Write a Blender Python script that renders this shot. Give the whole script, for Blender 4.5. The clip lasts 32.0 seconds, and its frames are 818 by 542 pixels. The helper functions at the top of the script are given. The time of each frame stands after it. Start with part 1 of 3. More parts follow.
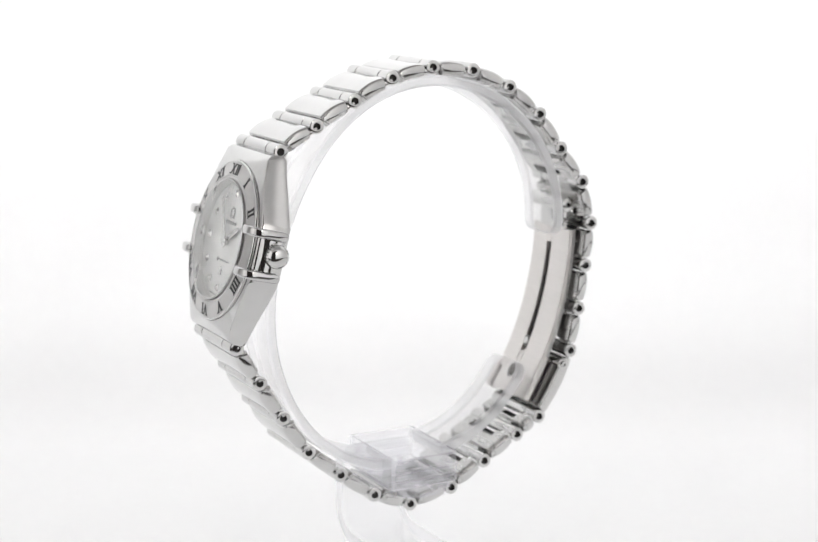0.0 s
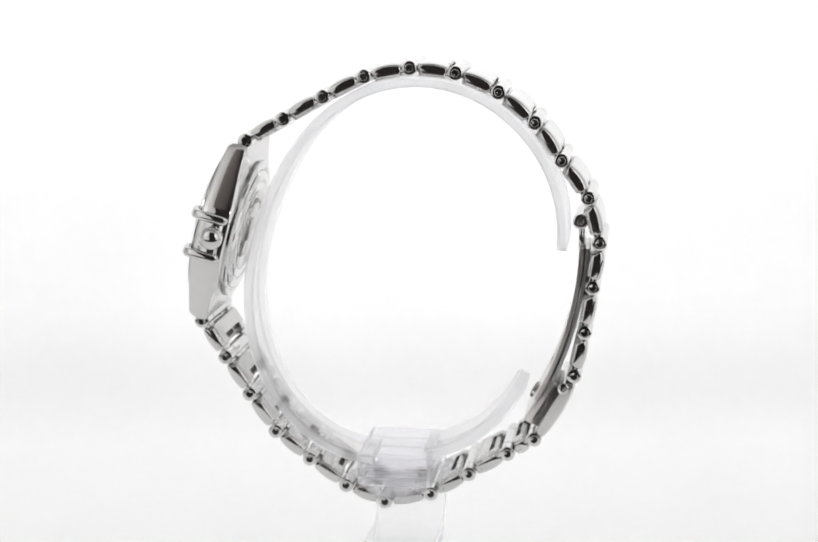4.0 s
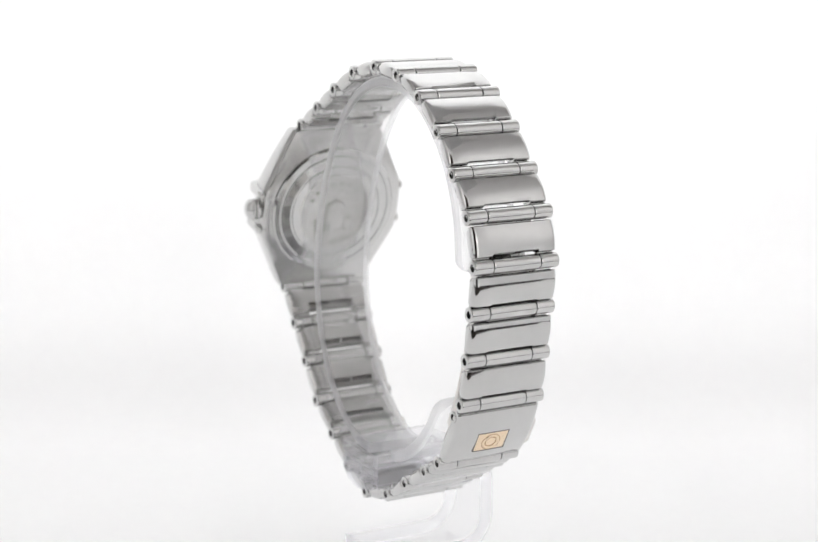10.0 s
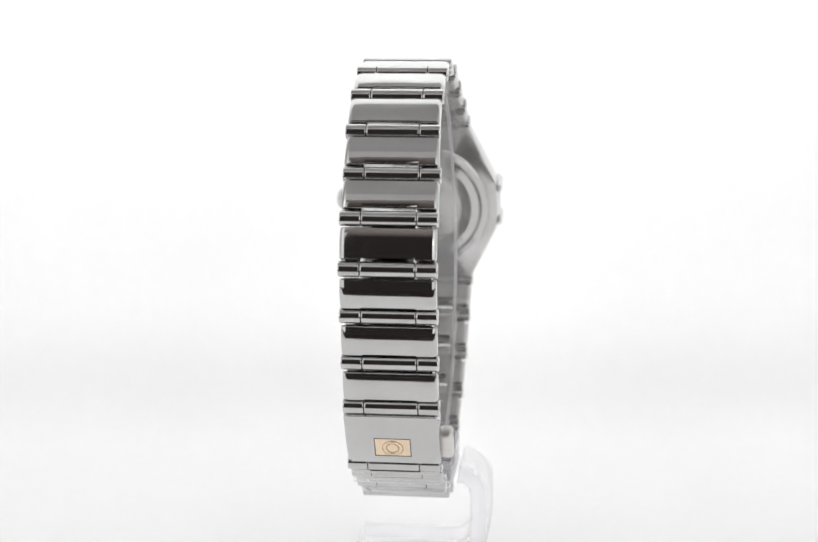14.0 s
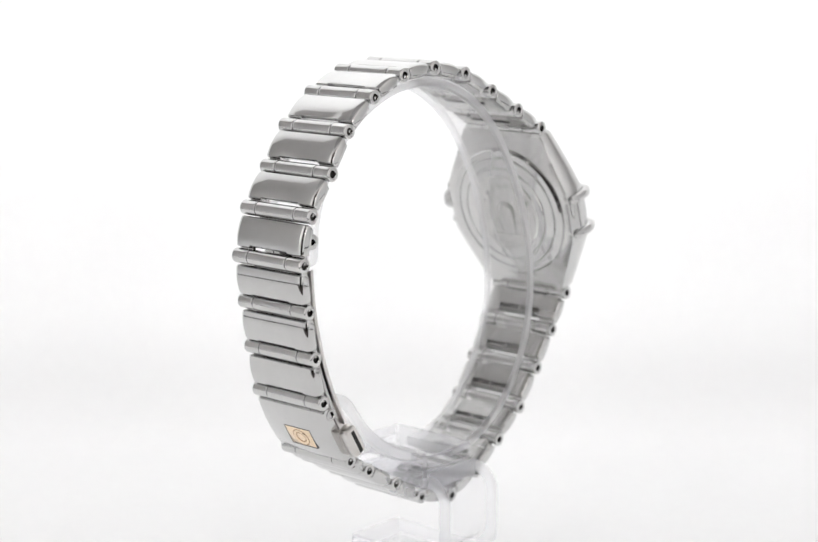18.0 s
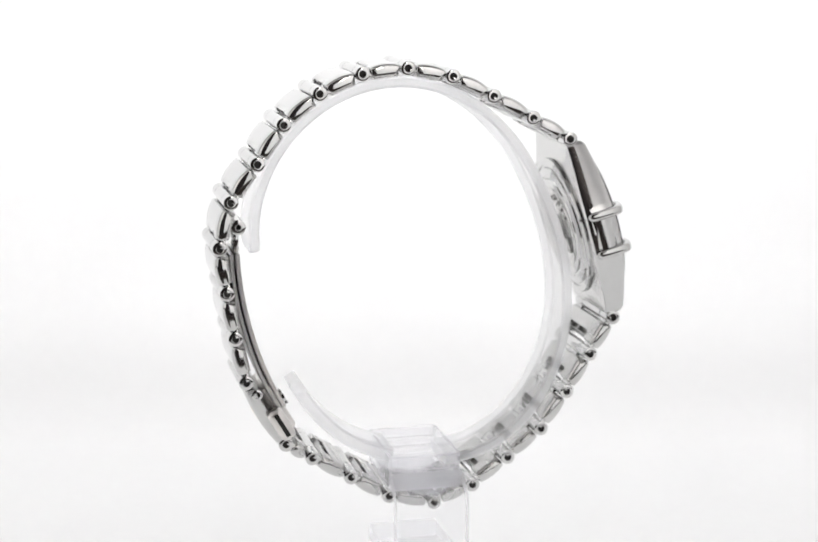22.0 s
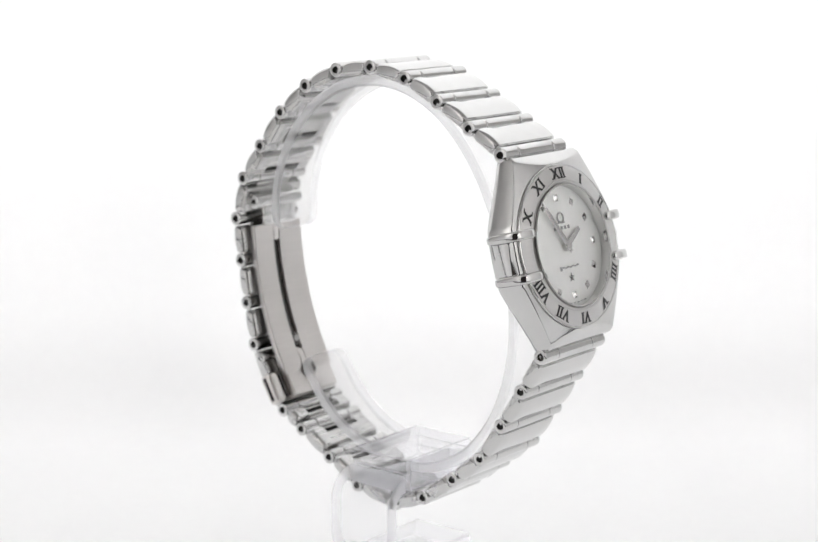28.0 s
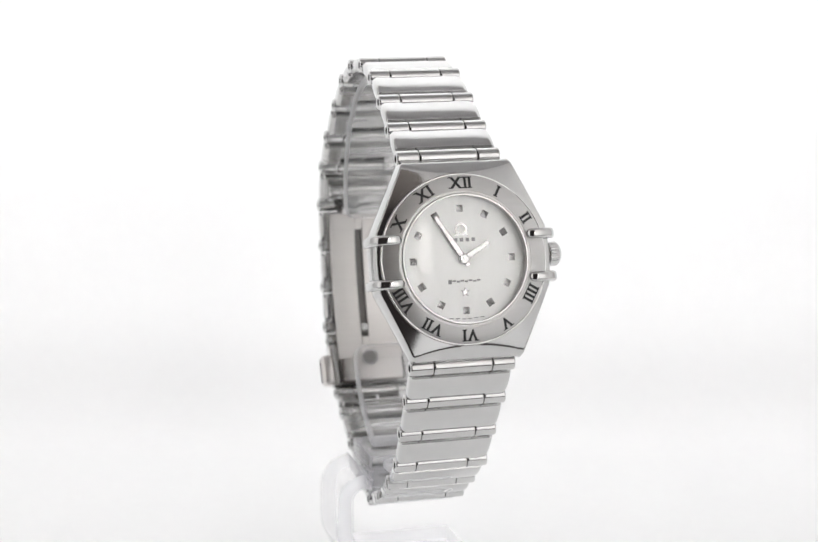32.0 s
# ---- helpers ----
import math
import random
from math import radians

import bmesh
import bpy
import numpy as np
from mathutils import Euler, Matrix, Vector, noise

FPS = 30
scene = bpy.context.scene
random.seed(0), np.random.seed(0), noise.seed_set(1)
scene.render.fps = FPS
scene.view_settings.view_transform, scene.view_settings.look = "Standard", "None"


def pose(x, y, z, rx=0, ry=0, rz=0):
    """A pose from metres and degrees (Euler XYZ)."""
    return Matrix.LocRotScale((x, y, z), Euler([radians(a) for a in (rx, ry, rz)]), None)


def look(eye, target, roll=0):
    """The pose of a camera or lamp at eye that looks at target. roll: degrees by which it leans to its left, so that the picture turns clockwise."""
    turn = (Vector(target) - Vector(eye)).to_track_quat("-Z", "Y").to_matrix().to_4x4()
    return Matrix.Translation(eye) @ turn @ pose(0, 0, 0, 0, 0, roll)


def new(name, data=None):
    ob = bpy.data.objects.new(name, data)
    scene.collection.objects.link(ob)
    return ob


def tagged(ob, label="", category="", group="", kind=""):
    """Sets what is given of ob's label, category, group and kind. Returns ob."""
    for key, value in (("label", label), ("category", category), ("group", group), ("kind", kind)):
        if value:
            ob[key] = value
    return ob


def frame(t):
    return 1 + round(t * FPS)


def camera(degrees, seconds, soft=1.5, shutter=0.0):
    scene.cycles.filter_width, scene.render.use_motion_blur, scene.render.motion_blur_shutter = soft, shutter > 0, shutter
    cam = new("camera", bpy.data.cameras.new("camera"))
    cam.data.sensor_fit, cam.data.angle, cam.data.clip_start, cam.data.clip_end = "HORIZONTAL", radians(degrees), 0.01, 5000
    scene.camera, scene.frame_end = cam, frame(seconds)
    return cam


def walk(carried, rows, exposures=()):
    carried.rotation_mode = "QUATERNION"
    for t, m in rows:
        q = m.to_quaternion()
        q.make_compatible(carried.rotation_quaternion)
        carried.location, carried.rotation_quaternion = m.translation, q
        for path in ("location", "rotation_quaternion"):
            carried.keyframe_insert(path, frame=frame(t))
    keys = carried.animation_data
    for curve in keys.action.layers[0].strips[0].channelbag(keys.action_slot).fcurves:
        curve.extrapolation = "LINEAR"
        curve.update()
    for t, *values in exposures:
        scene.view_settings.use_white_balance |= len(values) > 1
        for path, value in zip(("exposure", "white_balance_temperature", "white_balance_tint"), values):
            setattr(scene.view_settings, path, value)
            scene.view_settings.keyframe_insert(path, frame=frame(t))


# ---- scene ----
# The camera stands still; the watch and its stand turn together.
MM = 0.001
FLOOR = 38.1            # mm from the turning pieces' own origin down to the table
cam = camera(27.06, 32.0, soft=1.5)
cam.data.dof.use_dof = True
cam.data.dof.focus_distance = 0.204
cam.data.dof.aperture_fstop = 36
EYE = Vector((0.00028, -0.21976, (FLOOR + 45.007) * MM))
VIEW = Vector((0, math.cos(radians(11.229)), -math.sin(radians(11.229))))
walk(cam, [(0.0, look(EYE, EYE + VIEW, -0.142)), (32.0, look(EYE, EYE + VIEW, -0.142))])

# ---- light: a white photo tent, open towards the camera, in a dim room that is paler towards its ceiling ----
world = bpy.data.worlds.new("studio_room")
scene.world = world
world.use_nodes = True
tree = world.node_tree
coords, split, height, tones = [tree.nodes.new("ShaderNode" + k) for k in ("TexCoord", "SeparateXYZ", "MapRange", "ValToRGB")]
height.inputs["From Min"].default_value, height.inputs["From Max"].default_value = 0.55, 0.95
tones.color_ramp.elements[0].color, tones.color_ramp.elements[1].color = (0.026, 0.022, 0.022, 1), (0.58, 0.515, 0.475, 1)
tree.links.new(coords.outputs["Generated"], split.inputs["Vector"])
tree.links.new(split.outputs["Z"], height.inputs["Value"])
tree.links.new(height.outputs["Result"], tones.inputs["Fac"])
tree.links.new(tones.outputs["Color"], tree.nodes["Background"].inputs["Color"])
world.node_tree.nodes["Background"].inputs["Strength"].default_value = 1.0


def area(name, x, y, z, target, sx, sy, watts, colour=(1, 1, 1)):
    lamp = bpy.data.lights.new(name, "AREA")
    lamp.shape, lamp.size, lamp.size_y, lamp.energy, lamp.color = "RECTANGLE", sx, sy, watts, colour
    ob = new(name, lamp)
    ob.matrix_world = look((x, y, z), target)
    return ob


# unseen lamps outside the tent shine through its cloth and open front, and through the paper behind and under the watch
area("softbox_top", -0.17, 0.02, 0.395, (-0.17, 0.02, 0), 0.08, 0.30, 0.02)
area("softbox_top", 0.17, 0.02, 0.395, (0.17, 0.02, 0), 0.08, 0.30, 0.02)
area("softbox_under", 0.0, 0.03, -0.20, (0, 0.03, 0), 0.46, 0.46, 2.66, (0.985, 0.993, 1))
# side lamps added to brighten the steel, the dial and the leaf
area("side_fill", -0.26, -0.22, 0.17, (0, -0.05, 0.11), 0.16, 0.16, 0.42, (1, 0.96, 0.925))
area("side_fill", 0.14, -0.275, 0.125, (0.06, -0.1, 0.1), 0.09, 0.14, 0.26, (1, 0.96, 0.925))
area("side_fill", 0.28, -0.08, 0.16, (0, -0.03, 0.1), 0.2, 0.2, 0.2, (1, 0.98, 0.96))
area("softbox_back", 0.0, 0.165, 0.162, (0, 0, 0.162), 0.24, 0.15, 2.3, (0.985, 0.993, 1))
# fill lamp added to lift the dark strip where the paper curves up
area("low_fill", 0.0, 0.155, -0.066, (0, 0.063, 0.005), 0.44, 0.06, 0.74, (0.985, 0.993, 1))
scene.view_settings.exposure = 0.18


# ---- materials ----
def shader(name, colour, rough=0.4, metal=0.0, grain=0.0, scale=900.0, bump=0.0, depth=0.00005, spread=0.0, stretch=(1, 1, 1), **more):
    """A principled material with two scales of variation: fine grain and broad wear."""
    mat = bpy.data.materials.new(name)
    mat.use_nodes = True
    nodes, links = mat.node_tree.nodes, mat.node_tree.links
    bsdf = nodes["Principled BSDF"]
    bsdf.inputs["Base Color"].default_value = (*colour, 1)
    bsdf.inputs["Roughness"].default_value = rough
    bsdf.inputs["Metallic"].default_value = metal
    for key, value in more.items():
        bsdf.inputs[key.replace("_", " ")].default_value = value
    if grain or bump or spread:
        coord = nodes.new("ShaderNodeTexCoord")
        mapping = nodes.new("ShaderNodeMapping")
        mapping.inputs["Scale"].default_value = stretch
        fine, broad = nodes.new("ShaderNodeTexNoise"), nodes.new("ShaderNodeTexNoise")
        fine.inputs["Scale"].default_value, broad.inputs["Scale"].default_value = scale, scale * 0.12
        fine.inputs["Detail"].default_value = 6
        links.new(coord.outputs["Object"], mapping.inputs["Vector"])
        for tex in (fine, broad):
            links.new(mapping.outputs["Vector"], tex.inputs["Vector"])
        mixer = nodes.new("ShaderNodeMix")
        mixer.inputs["Factor"].default_value = 0.4
        links.new(fine.outputs["Fac"], mixer.inputs["A"])
        links.new(broad.outputs["Fac"], mixer.inputs["B"])
        if grain:
            ramp = nodes.new("ShaderNodeMapRange")
            ramp.inputs["To Min"].default_value, ramp.inputs["To Max"].default_value = max(rough - grain, 0.0), rough + grain
            links.new(mixer.outputs["Result"], ramp.inputs["Value"])
            links.new(ramp.outputs["Result"], bsdf.inputs["Roughness"])
        if spread:
            ramp = nodes.new("ShaderNodeValToRGB")
            ramp.color_ramp.elements[0].position, ramp.color_ramp.elements[1].position = 0.3, 0.7
            ramp.color_ramp.elements[0].color = (*[c * (1 - spread) for c in colour], 1)
            ramp.color_ramp.elements[1].color = (*[min(1, c * (1 + spread)) for c in colour], 1)
            links.new(mixer.outputs["Result"], ramp.inputs["Fac"])
            links.new(ramp.outputs["Color"], bsdf.inputs["Base Color"])
        if bump:
            b = nodes.new("ShaderNodeBump")
            b.inputs["Strength"].default_value, b.inputs["Distance"].default_value = bump, depth
            links.new(fine.outputs["Fac"], b.inputs["Height"])
            links.new(b.outputs["Normal"], bsdf.inputs["Normal"])
    return mat


STEEL = shader("polished_steel", (0.615, 0.615, 0.61), 0.085, 1.0, grain=0.025, scale=700, spread=0.03)
SATIN = shader("brushed_steel", (0.60, 0.595, 0.588), 0.33, 1.0, grain=0.06, scale=2500, spread=0.04, bump=0.06, stretch=(1, 0.08, 1))
FACET = shader("facetted_steel", (0.66, 0.657, 0.65), 0.24, 1.0, grain=0.05, scale=2500, spread=0.04)
LEAF = shader("brushed_leaf_steel", (0.71, 0.688, 0.67), 0.3, 1.0, grain=0.05, scale=2500, spread=0.03, stretch=(1, 0.08, 1))
INNER = shader("brushed_inner_steel", (0.57, 0.567, 0.56), 0.27, 1.0, grain=0.03, scale=1200, spread=0.02, stretch=(1, 0.1, 1))
# dark steel; in pockets, slots and the clasp's gap its tone paints shade
DARK = shader("dark_steel_and_shade", (0.16, 0.155, 0.15), 0.35, 1.0, grain=0.1, scale=1500, spread=0.1)
ENAMEL = shader("black_enamel", (0.012, 0.012, 0.013), 0.35, grain=0.1, scale=2500, spread=0.2)
# near-black colour that paints the shade inside pin holes, bores and the button's slot
HOLE_SHADE = shader("hole_shade", (0.045, 0.043, 0.042), 0.5, 1.0, grain=0.1, scale=1500, spread=0.2)
GOLD = shader("rose_gold", (0.93, 0.76, 0.57), 0.25, 1.0, grain=0.06, scale=1800, spread=0.05)
PEARL = shader("mother_of_pearl", (0.945, 0.958, 0.94), 0.34, 0.25, grain=0.08, scale=260, spread=0.05, stretch=(1, 3, 0.6), Sheen_Weight=0.0, Coat_Weight=0.3)
PRINT = shader("grey_print", (0.34, 0.34, 0.35), 0.45, grain=0.05, scale=3000, spread=0.1)


def clear(name, tint, gloss_edge, haze):
    """A clear plate: straight through face on, glossy at a slant, with a milky haze that whitens it in place of
    refraction.
    """
    mat = bpy.data.materials.new(name)
    mat.use_nodes = True
    nodes, links = mat.node_tree.nodes, mat.node_tree.links
    nodes.remove(nodes["Principled BSDF"])
    facing, steep, through_, gloss, milk, sheen, blend = [nodes.new("ShaderNode" + k) for k in ("LayerWeight", "MapRange", "BsdfTransparent", "BsdfGlossy", "BsdfTranslucent", "MixShader", "MixShader")]
    gloss.inputs["Roughness"].default_value = 0.02
    through_.inputs["Color"].default_value = (*tint, 1)
    milk.inputs["Color"].default_value = (0.98, 0.98, 1.0, 1)
    steep.inputs["From Min"].default_value, steep.inputs["To Min"].default_value, steep.inputs["To Max"].default_value = 0.5, 0.025, gloss_edge
    links.new(facing.outputs["Facing"], steep.inputs["Value"])
    links.new(steep.outputs["Result"], sheen.inputs[0])
    links.new(through_.outputs[0], sheen.inputs[1])
    links.new(gloss.outputs[0], sheen.inputs[2])
    grain, amount = nodes.new("ShaderNodeTexNoise"), nodes.new("ShaderNodeMapRange")
    grain.inputs["Scale"].default_value = 400
    amount.inputs["To Min"].default_value, amount.inputs["To Max"].default_value = haze * 0.8, haze * 1.2
    links.new(grain.outputs["Fac"], amount.inputs["Value"])
    links.new(amount.outputs["Result"], blend.inputs[0])
    links.new(sheen.outputs[0], blend.inputs[1])
    links.new(milk.outputs[0], blend.inputs[2])
    links.new(blend.outputs[0], nodes["Material Output"].inputs["Surface"])
    return mat


SAPPHIRE = clear("sapphire_glass", (1, 1, 1), 0.5, 0.0)
ACRYLIC = clear("clear_acrylic", (0.985, 0.985, 0.988), 0.7, 0.022)
# the haze of these four paints the bright refraction and reflections of clear acrylic
BAND = clear("clear_acrylic_band", (1, 1, 1), 0.3, 0.12)
MOULDED = clear("moulded_acrylic", (0.99, 0.99, 1.0), 0.45, 0.12)
PALE_EDGE = clear("whitened_acrylic_edge", (1, 1, 1), 0.12, 0.46)
CUT = clear("whitened_acrylic_bevel", (0.99, 0.99, 1.0), 0.35, 0.32)
PAPER = shader("white_backdrop", (0.88, 0.88, 0.88), 0.75, grain=0.1, scale=500, spread=0.012, bump=0.05)
# darker copy of the tent cloth that dims what the steel reflects overhead
TOP_CLOTH = shader("dimmed_tent_top", (0.52, 0.525, 0.535), 0.9, grain=0.05, scale=900, spread=0.02, bump=0.1)
CLOTH = shader("white_tent_cloth", (0.80, 0.80, 0.805), 0.9, grain=0.05, scale=900, spread=0.02, bump=0.1)


def sheer(mat, colour, share):
    """Lets part of the light through a thin sheet."""
    tree = mat.node_tree
    thin, blend = tree.nodes.new("ShaderNodeBsdfTranslucent"), tree.nodes.new("ShaderNodeMixShader")
    thin.inputs["Color"].default_value = (*colour, 1)
    blend.inputs[0].default_value = share
    tree.links.new(tree.nodes["Principled BSDF"].outputs[0], blend.inputs[1])
    tree.links.new(thin.outputs[0], blend.inputs[2])
    tree.links.new(blend.outputs[0], tree.nodes["Material Output"].inputs["Surface"])


sheer(CLOTH, (0.86, 0.86, 0.865), 0.5)
sheer(TOP_CLOTH, (0.7, 0.7, 0.71), 0.42)
sheer(PAPER, (0.90, 0.90, 0.90), 0.1)


# ---- mesh helpers, in millimetres ----
def part(name, bm, mat, parent=None, label="", sharp=32):
    """Links a bmesh, drawn in millimetres, as one mesh under its parent."""
    bmesh.ops.recalc_face_normals(bm, faces=bm.faces)
    for v in bm.verts:
        v.co *= MM
    mesh = bpy.data.meshes.new(name)
    bm.to_mesh(mesh)
    bm.free()
    mesh.materials.append(mat)
    for poly in mesh.polygons:
        poly.use_smooth = True
    mesh.set_sharp_from_angle(angle=radians(sharp))
    ob = new(name, mesh)
    ob.parent = parent
    return tagged(ob, label=label) if label else ob


def loft(rings, caps=True, closed=False, bm=None):
    """Skins rings of equal length; each ring is a closed loop of points."""
    bm = bm or bmesh.new()
    rows = [[bm.verts.new(p) for p in ring] for ring in rings]
    pairs = list(zip(rows, rows[1:])) + ([(rows[-1], rows[0])] if closed else [])
    for a, b in pairs:
        for i in range(len(a)):
            j = (i + 1) % len(a)
            bm.faces.new((a[i], a[j], b[j], b[i]))
    if caps and not closed:
        bm.faces.new(rows[0][::-1])
        bm.faces.new(rows[-1])
    return bm


def turned(profile, at, axis, steps=48, bm=None, closed=False):
    """A body of revolution. profile: (radius, height) pairs along the axis from the point at."""
    axis = Vector(axis).normalized()
    side = axis.orthogonal().normalized()
    up = axis.cross(side)
    rings = []
    for r, h in profile:
        rings.append([Vector(at) + axis * h + (side * math.cos(a) + up * math.sin(a)) * r
                      for a in (2 * math.pi * k / steps for k in range(steps))])
    return loft(rings, caps=not closed, closed=closed, bm=bm)


def block(cx, cy, cz, lx, ly, lz, bevel=0.0, bm=None, axes=None, at=(0, 0, 0), segments=2):
    """A box with rounded edges, centred in the frame of the three axes."""
    own = bmesh.new()
    bmesh.ops.create_cube(own, size=1)
    for v in own.verts:
        v.co = Vector((v.co.x * lx, v.co.y * ly, v.co.z * lz))
    if bevel:
        bmesh.ops.bevel(own, geom=own.edges[:], offset=bevel, segments=segments, profile=0.5, affect="EDGES")
    ax = [Vector(a) for a in (axes or ((1, 0, 0), (0, 1, 0), (0, 0, 1)))]
    for v in own.verts:
        p = v.co + Vector((cx, cy, cz))
        v.co = Vector(at) + ax[0] * p.x + ax[1] * p.y + ax[2] * p.z
    return merged(bm, own)


def merged(bm, own):
    if bm is None:
        return own
    mesh = bpy.data.meshes.new("join")
    own.to_mesh(mesh)
    own.free()
    bm.from_mesh(mesh)
    bpy.data.meshes.remove(mesh)
    return bm


def prism(outline, depth, frame_at, axes, chamfer=0.0):
    """An outline in the first two axes, raised by depth along the third, its top edge chamfered."""
    a, b, c = [Vector(x) for x in axes]
    at = Vector(frame_at)
    mid = [sum(p[k] for p in outline) / len(outline) for k in (0, 1)]

    def ring(h, inset):
        pts = []
        for x, y in outline:
            d = math.hypot(x - mid[0], y - mid[1]) or 1
            s = 1 - inset / d
            pts.append(at + a * (mid[0] + (x - mid[0]) * s) + b * (mid[1] + (y - mid[1]) * s) + c * h)
        return pts
    rings = [ring(0, 0), ring(depth - chamfer, 0)]
    if chamfer:
        rings.append(ring(depth, chamfer))
    return loft(rings)


# ---- the tent ----
def sweep_backdrop():
    bm = bmesh.new()
    prof = [(-100, 0), (-85, 0), (-60, 0), (0, 0), (30, 0)]
    r, y0 = 20, 46
    prof += [(y0 + r * math.sin(a), r - r * math.cos(a)) for a in (math.pi / 2 * k / 14 for k in range(15))]
    prof += [(y0 + r, 120), (y0 + r, 270)]
    xs = [-205 + 41 * k for k in range(11)]
    grid = [[bm.verts.new((x, y, z)) for x in xs] for y, z in prof]
    for a, b in zip(grid, grid[1:]):
        for i in range(len(xs) - 1):
            bm.faces.new((a[i], a[i + 1], b[i + 1], b[i]))
    ob = part("backdrop", bm, PAPER, None)
    return tagged(ob, "seamless white paper sweep under and behind the watch", "backdrop", kind="structure")


sweep_backdrop()


def tent():
    """An unseen vault of white cloth, its top toned darker, with rounded corners and a window towards the camera."""
    def power(c, e):
        return math.copysign(abs(c) ** e, c)
    cols, rows = 72, 26
    parts = {"wall_tent": bmesh.new(), "ceiling": bmesh.new()}
    made = {"wall_tent": {}, "ceiling": {}}

    def point(i, j):
        a, b = 2 * math.pi * i / cols, math.pi / 2 * j / rows
        return (236 * power(math.cos(a), 0.6) * power(math.cos(b), 0.6),
                -46 + 166 * power(math.sin(a), 0.6) * power(math.cos(b), 0.6),
                -1 + 330 * power(math.sin(b), 0.7))
    for j in range(rows):
        for i in range(cols):
            quad = [(i, j), (i + 1, j), (i + 1, j + 1), (i, j + 1)]
            pts = [Vector(point(p % cols, q)) for p, q in quad]
            mid = sum(pts, Vector()) / 4
            if mid.y < -112 and -105 < mid.x < 68 and mid.z < 238 or mid.y > 92 and abs(mid.x) < 180 and mid.z < 280:
                continue
            side = "ceiling" if mid.z > 296 else "wall_tent"
            bm, seen = parts[side], made[side]
            corner = []
            for (p, q), co in zip(quad, pts):
                key = (p % cols, q) if q < rows else "top"
                if key not in seen:
                    seen[key] = bm.verts.new(co)
                if seen[key] not in corner:
                    corner.append(seen[key])
            if len(corner) > 2:
                bm.faces.new(corner)
    for name, label, cat in (("wall_tent", "white cloth vault of a photo tent with an open front", "tent"), ("ceiling", "unseen tent top, its cloth toned down to dim reflections overhead", "ceiling")):
        ob = part(name, parts[name], TOP_CLOTH if name == "ceiling" else CLOTH, None, sharp=80)
        tagged(ob, label, cat, kind="structure")


tent()
# unseen dark slab, added to close the space below the lamps
tagged(part("ground", block(0, -50, -312, 2400, 2400, 20, 1), shader("dark_floor", (0.05, 0.04, 0.035), 0.6, grain=0.1, scale=40, spread=0.2)), "unseen dark floor added below the paper and its lamps", "floor", kind="structure")

# ---- the wristwatch; u points out through the dial's side, v to the crown, z up ----
watch = tagged(new("wristwatch"), "polished steel bracelet wristwatch with pearl dial on a clear stand", "wristwatch")
stand = tagged(new("watch_stand"), "clear acrylic stand with a C-shaped cuff holding the watch", "watch stand")

# Hinge axes of the bracelet, from the upper lug over the top and round to the lower lug.
HINGES = [(20.1, 19.0), (15.18, 21.82), (10.0, 24.7), (4.69, 27.31), (-1.11, 28.44), (-6.94, 27.83), (-12.38, 25.49), (-16.98, 21.72), (-20.41, 16.97), (-23.83, 12.28), (-25.34, 6.56), (-24.55, 0.8), (-23.62, -5.07), (-22.39, -10.83), (-17.38, -19.43), (-13.94, -21.5), (-8.88, -24.48), (-3.85, -27.41), (2.26, -28.76), (7.48, -26.73), (12.31, -23.29), (16.84, -19.6), (20.25, -14.64), (23.38, -9.69), (26.39, -4.85)]
HALF = [6.15 - 0.65 * min(1, k / 4) if k < 14 else 5.55 + 0.65 * max(0, (k - 20) / 4) for k in range(25)]
HALF = [h + (0.35 if 8 <= k <= 13 else 0.2) for k, h in enumerate(HALF)]
MIDV = [-0.45 if k < 2 or k > 21 else -0.6 if 8 <= k <= 13 else -0.3 for k in range(25)]


def along(k):
    """The frame of the link from hinge k to hinge k + 1: its middle, its length, the way along it, outwards."""
    a, b = Vector((HINGES[k][0], 0, HINGES[k][1])), Vector((HINGES[k + 1][0], 0, HINGES[k + 1][1]))
    run = (b - a).normalized()
    out = Vector((-run.z, 0, run.x))
    if out.dot((a + b) / 2) < 0:
        out = -out
    return (a + b) / 2, (b - a).length, run, out


def link_outline(length, top, bottom, dome, inset_top, inset_bottom, inset_end, notch=0.0, cut=0.0, under=0.0, slot=0.0):
    """A link's section: a domed outer face with rolled ends and a flat inner face; cut and under shorten its far end above and below, slot sinks a pocket into its inner face."""
    h = length / 2 - inset_end
    f = h - cut
    t, b = top - inset_top, bottom + inset_bottom
    tall = t - dome - b
    pts = [(-h + 2 * h * k / 8, t - dome * (2 * k / 8 - 1) ** 2) for k in range(9)]
    pts = [(-h, t - dome - 0.19 * tall), (-h + 0.07, t - dome - 0.07 * tall)] + [(min(x * 0.94, f - 0.08), y) for x, y in pts] + [(f - 0.04, t - dome - 0.07 * tall), (f, t - dome - 0.19 * tall)]
    return pts + [(f - 0.5 * under, b + 0.44 * tall), (f - 0.25 - under, b), (h - 0.75, b), (h - 0.78, b + slot), (h - 1.42, b + slot), (h - 1.45, b), (-h + 0.25 + notch, b), (-h + notch, b + 0.44 * tall)]


